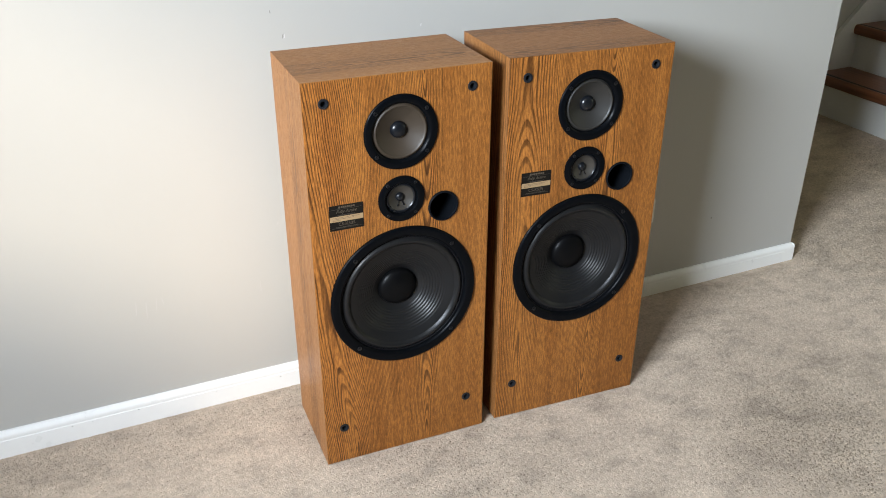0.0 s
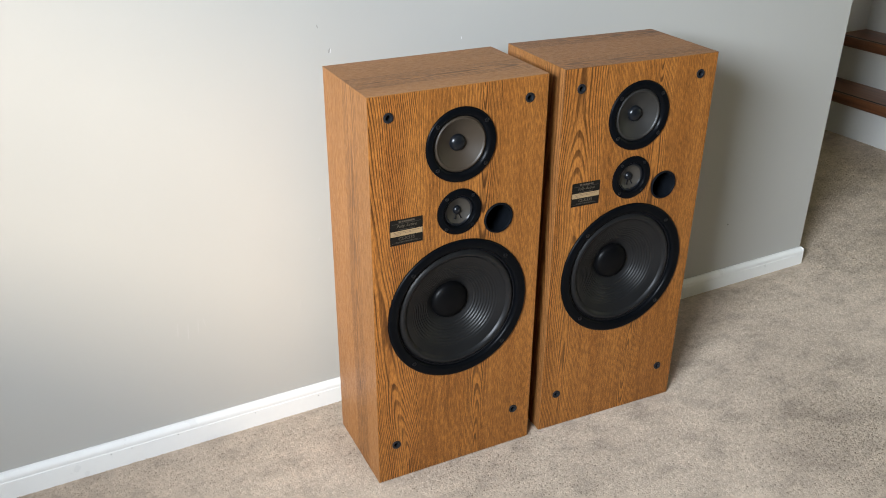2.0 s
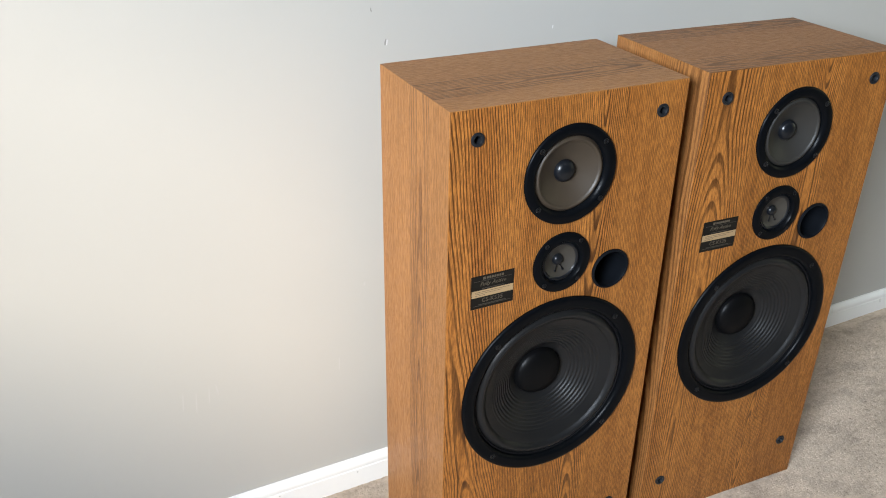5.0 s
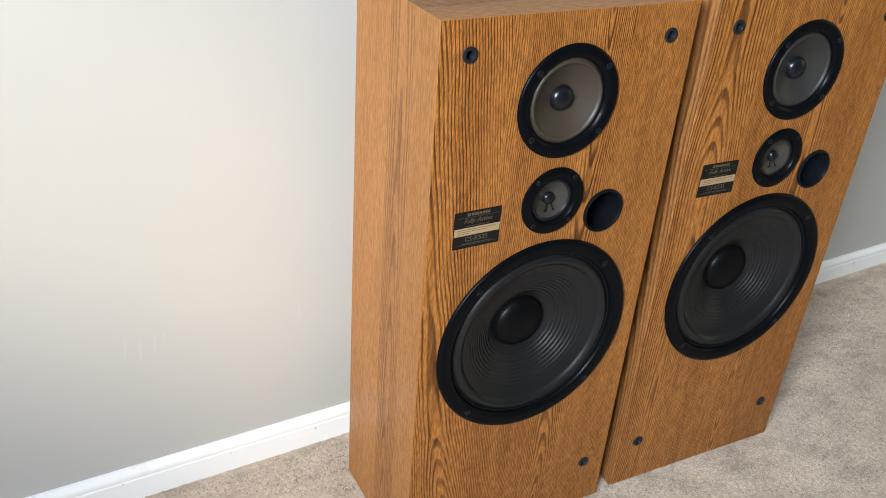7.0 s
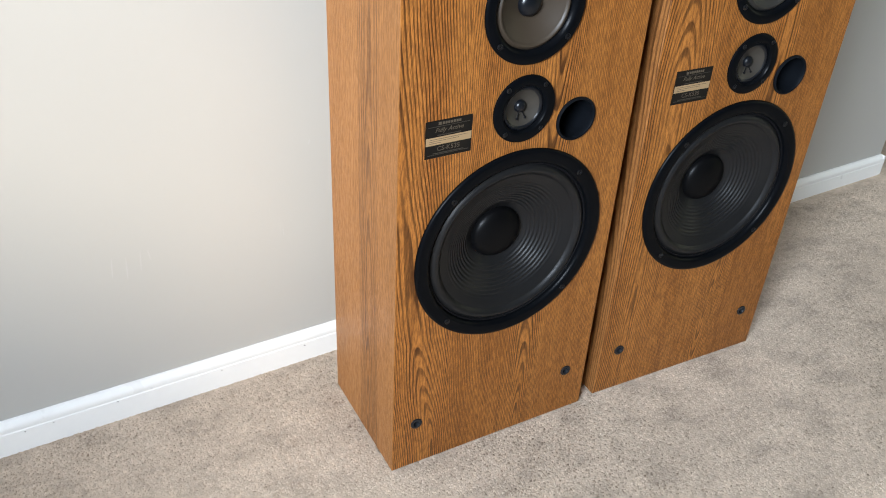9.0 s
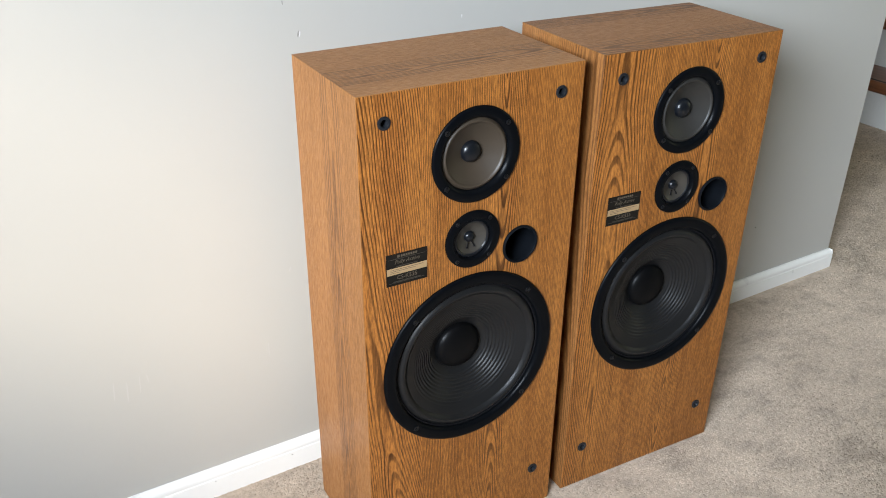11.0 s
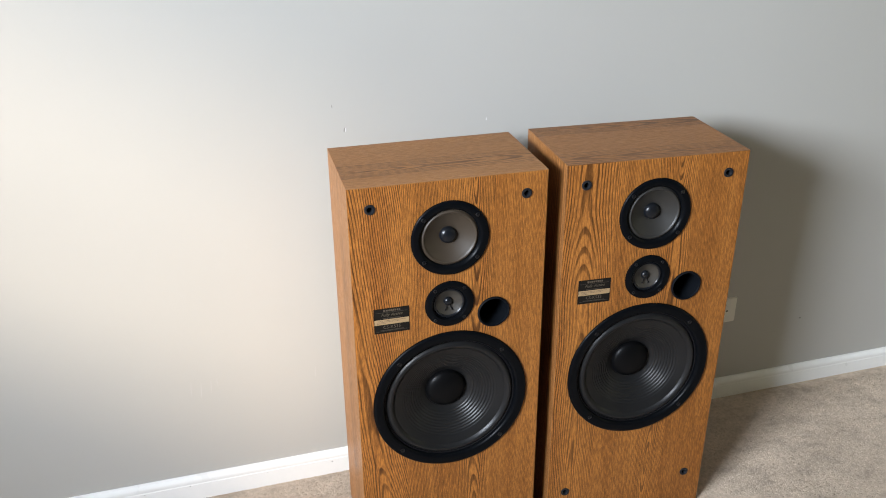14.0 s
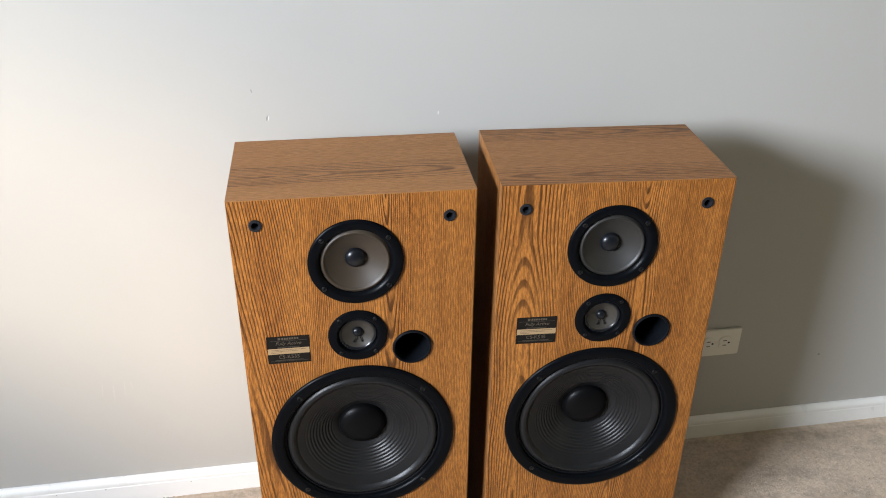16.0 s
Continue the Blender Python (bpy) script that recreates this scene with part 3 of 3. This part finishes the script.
def loudspeaker(mid_cone, front, side, top, label):
    root = tagged(new("loudspeaker"), label, "loudspeaker", "pair of loudspeakers")
    part("cabinet", cabinet_body(), [side, top], root, angle=40)
    holes = [(*WOOFER, 0.140), (*MIDRANGE, 0.064), (*TWEETER, 0.040), (*PORT, 0.029)] + [(x, z, 0.0065) for x, z in SOCKETS]
    part("baffle", holed_panel(CAB_W, CAB_H, BAFFLE, holes), [front, side, top], root, "oak-grain front panel", angle=30)

    # woofer
    x, z = WOOFER
    w = part("woofer", lathe(x, z, [(0.138, 0.004), (0.1535, 0.0003), (0.155, -0.0010), (0.1548, -0.0028), (0.1535, -0.0046), (0.1505, -0.0058), (0.1480, -0.0060), (0.1385, -0.0060), (0.1365, -0.0054), (0.1340, -0.0030), (0.1325, -0.0005), (0.1320, 0.012)], 128), BLACK_FRAME, root, "large black bass driver")
    part("gasket", lathe(x, z, [(0.1322, 0.0016), (0.1300, 0.0014), (0.1290, 0.0024), (0.1285, 0.008)], 128), BLACK_GASKET, w)
    part("surround", lathe(x, z, [(0.1295, 0.0060)] + arc(0.1288, 0.0035, 0.1125, 0.0045, 0.0056, 12) + [(0.111, 0.0056)], 128), BLACK_CONE, w)
    ribs = []
    for k in range(181):
        r = 0.112 - (0.112 - 0.034) * k / 180
        d = 0.0044 + 0.0424 * ((0.112 - r) / 0.078) ** 1.12
        if 0.050 < r < 0.101:
            fade = min(1.0, (r - 0.050) / 0.006, (0.101 - r) / 0.012)
            d -= 0.00045 * fade * math.cos(2 * math.pi * (r - 0.05) / 0.0052)
        ribs.append((r, d))
    part("cone", lathe(x, z, ribs, 128), BLACK_CONE, w, "ribbed black paper cone", angle=60)
    part("dust_cap", lathe(x, z, [(0.0415, 0.0445), (0.0412, 0.0415)] + [(0.0405 * math.cos(a), 0.0405 - 0.0165 * math.sin(a)) for a in np.linspace(0.05, math.pi / 2, 14)], 96), BLACK_CAP, w)
    screws(x, z, 0.1430, -0.0060, 0.0034, (45, 135, 225, 315), w)

    # midrange
    x, z = MIDRANGE
    m = part("midrange", lathe(x, z, [(0.064, 0.004), (0.0722, 0.0003), (0.073, -0.001), (0.0728, -0.0024), (0.0718, -0.0038), (0.0695, -0.0047), (0.0610, -0.0050), (0.0590, -0.0045), (0.0552, -0.0005), (0.0540, 0.002), (0.0535, 0.010)], 96), BLACK_FRAME, root, "black-framed midrange driver")
    part("surround", lathe(x, z, [(0.0541, 0.0020)] + arc(0.0528, 0.0012, 0.0462, 0.0018, 0.0024, 10) + [(0.0456, 0.0022)], 96), mid_cone, m)
    part("cone", lathe(x, z, arc(0.0460, 0.0018, 0.013, 0.0165, -0.0012, 12), 96), mid_cone, m, "smooth paper cone", angle=60)
    part("dust_cap", lathe(x, z, [(0.0165, 0.0165), (0.0163, 0.0140)] + [(0.016 * math.cos(a), 0.0138 - 0.0095 * math.sin(a)) for a in np.linspace(0.05, math.pi / 2, 12)], 64), GLOSS_CAP, m, "glossy black dome")
    screws(x, z, 0.0650, -0.0049, 0.003, (40, 140, 220, 320), m)

    # tweeter
    x, z = TWEETER
    t = part("tweeter", lathe(x, z, [(0.040, 0.004), (0.0465, 0.0003), (0.0473, -0.001), (0.0468, -0.0026), (0.0455, -0.0034), (0.0355, -0.0044), (0.0338, -0.0040), (0.0316, -0.001), (0.0312, 0.007)], 80), BLACK_FRAME, root, "small black-framed tweeter")
    part("surround", lathe(x, z, [(0.0315, 0.0018)] + arc(0.0308, 0.0016, 0.0256, 0.0018, 0.0016, 8) + [(0.0250, 0.0024)], 80), GLOSS_CAP, t)
    part("cone", lathe(x, z, arc(0.0254, 0.0020, 0.007, 0.0105, -0.0008, 10), 80), TWEETER_CONE, t, angle=60)
    part("dust_cap", lathe(x, z, [(0.0088, 0.0100), (0.0087, 0.0090)] + [(0.0085 * math.cos(a), 0.0088 - 0.0060 * math.sin(a)) for a in np.linspace(0.05, math.pi / 2, 10)], 48), GLOSS_CAP, t)
    for s in (-1, 1):
        bm = rod((x + 0.0030 * s, 0.0070, z - 0.0080), (x + 0.0062 * s, 0.0045, z - 0.0150), 0.0007)
        bmesh.ops.create_icosphere(bm, subdivisions=2, radius=0.0016, matrix=Matrix.Translation((x + 0.0064 * s, 0.0044, z - 0.0154)))
        part("lead_wire", bm, BLACK_GASKET, t)
    screws(x, z, 0.0415, -0.0034, 0.0026, (48, 132, 228, 312), t)

    # reflex port
    x, z = PORT
    p = part("port", lathe(x, z, [(0.0288, 0.003), (0.0315, 0.0004), (0.0320, -0.0010), (0.0315, -0.0030), (0.0300, -0.0040), (0.0286, -0.0038), (0.0276, -0.0020), (0.0270, 0.004), (0.0265, 0.12), (0, 0.121)], 80), PORT_BLACK, root, "hollow black bass port")

    # grille sockets
    for sx, sz in SOCKETS:
        part("grille_socket", lathe(sx, sz, [(0.0066, 0.003), (0.0094, 0.0002), (0.0098, -0.0008), (0.0094, -0.0020), (0.0075, -0.0026), (0.0058, -0.0022), (0.0050, -0.0008), (0.0046, 0.011), (0, 0.0115)], 36), SOCKET_GREY, root)

    # badge
    bx0, bx1, bz0, bz1 = 0.037, 0.1040, 0.5575, 0.6095
    cx = (bx0 + bx1) / 2
    badge = part("badge", boxes((bx0, -0.0008, bz0, bx1, 0.0002, bz1), bevel=0.0003), BADGE_BLACK, root, "black and gold foil label", angle=0)
    part("gold_band", boxes((bx0 + 0.001, -0.00105, bz0 + 0.0185, bx1 - 0.001, -0.0007, bz0 + 0.0292)), BADGE_GOLD, badge, angle=0)
    for k in range(3):
        part("print_bar", boxes((bx0 + 0.006, -0.0012, bz0 + 0.0210 + 0.0026 * k, bx0 + (0.022, 0.048, 0.060)[k], -0.0010, bz0 + 0.0216 + 0.0026 * k)), BADGE_PRINT, badge, angle=0)
    part("emblem", boxes((cx - 0.0155, -0.0011, bz1 - 0.0065, cx - 0.0115, -0.0007, bz1 - 0.0025)), BADGE_PRINT, badge, angle=0)
    for k in range(7):
        part("brand_bar", boxes((cx - 0.0098 + 0.0039 * k, -0.0011, bz1 - 0.0062, cx - 0.0070 + 0.0039 * k, -0.0007, bz1 - 0.0028)), BADGE_PRINT, badge, angle=0)
    for fz in (bz1 - 0.0086, bz0 + 0.0045):
        part("frame_line", boxes((bx0 + 0.004, -0.001, fz, bx1 - 0.004, -0.0007, fz + 0.0005)), PRINT_FAINT, badge, angle=0)
    lettering("Fully Active", 0.0086, cx, -0.0010, bz1 - 0.0135, BADGE_PRINT, badge, 0.35)
    part("print_bar", boxes((cx - 0.017, -0.0011, bz0 + 0.0310, cx + 0.017, -0.0007, bz0 + 0.0320)), PRINT_FAINT, badge, angle=0)
    lettering("CS-K535", 0.0092, cx, -0.0010, bz0 + 0.0125, BADGE_PRINT, badge)
    part("print_bar", boxes((cx - 0.022, -0.0011, bz0 + 0.0060, cx + 0.022, -0.0007, bz0 + 0.0070)), PRINT_FAINT, badge, angle=0)
    return root


first = loudspeaker(TAUPE_CONE, OAK_FRONT, OAK_SIDE, OAK_TOP, "tall oak-grain floor loudspeaker without grille, taupe midrange cone, standing on carpet")
first.matrix_basis = pose(-0.0025, 0, 0)
second = loudspeaker(GREY_CONE, OAK_FRONT_ARCHED, OAK_SIDE_BOLD, OAK_TOP_BACK, "tall oak-grain floor loudspeaker without grille, grey midrange cone, beside the outlet")
second.matrix_basis = pose(0.3970, 0.004, 0.001, 0, 0.3, -1.5)


# ---- carpet pile ----
def pile(name, x0, x1, y0, y1, step, tall, seed):
    """Leaning three-sided tufts over a stretch of floor."""
    rng = np.random.default_rng(seed)
    gx, gy = np.meshgrid(np.arange(x0, x1, step), np.arange(y0, y1, step))
    x, y = gx.ravel(), gy.ravel()
    count = len(x)
    x, y = x + rng.uniform(-0.5, 0.5, count) * step, y + rng.uniform(-0.5, 0.5, count) * step
    lean_x = np.sin(5.1 * x + 2.3 * y) * np.cos(3.7 * y - 1.9 * x + 0.6) + rng.normal(0, 0.7, count)
    lean_y = np.cos(4.3 * x - 3.1 * y + 1.1) * np.sin(2.9 * x + 4.0 * y) + rng.normal(0, 0.7, count)
    spin, high = rng.uniform(0, 2 * math.pi, count), tall * rng.uniform(0.75, 1.12, count)
    verts = np.empty((count, 4, 3))
    for k in range(3):
        a = spin + 2 * math.pi * k / 3
        verts[:, k] = np.stack([x + 1.2 * step * np.cos(a), y + 1.2 * step * np.sin(a), np.full(count, -0.0040)], 1)
    verts[:, 3] = np.stack([x + 0.32 * step * lean_x, y + 0.32 * step * lean_y, -0.0040 + high], 1)
    ids = np.arange(count)[:, None, None] * 4 + np.array([[0, 1, 3], [1, 2, 3], [2, 0, 3]])[None]
    mesh = bpy.data.meshes.new(name)
    mesh.vertices.add(count * 4)
    mesh.vertices.foreach_set("co", verts.ravel())
    mesh.loops.add(count * 9)
    mesh.loops.foreach_set("vertex_index", ids.ravel().astype(np.int32))
    mesh.polygons.add(count * 3)
    mesh.polygons.foreach_set("loop_start", np.arange(0, count * 9, 3, dtype=np.int32))
    mesh.polygons.foreach_set("use_smooth", np.ones(count * 3, dtype=bool))
    mesh.update(calc_edges=True)
    mesh.materials.append(CARPET_PILE)
    return tagged(new(name, mesh), "short beige cut-pile carpet tufts", "carpet", kind="stuff")


pile("carpet_pile", -0.80, 1.62, -0.70, 0.325, 0.0042, 0.0034, 3)
pile("carpet_pile", 1.62, 2.72, -0.45, 1.40, 0.0058, 0.0038, 5)
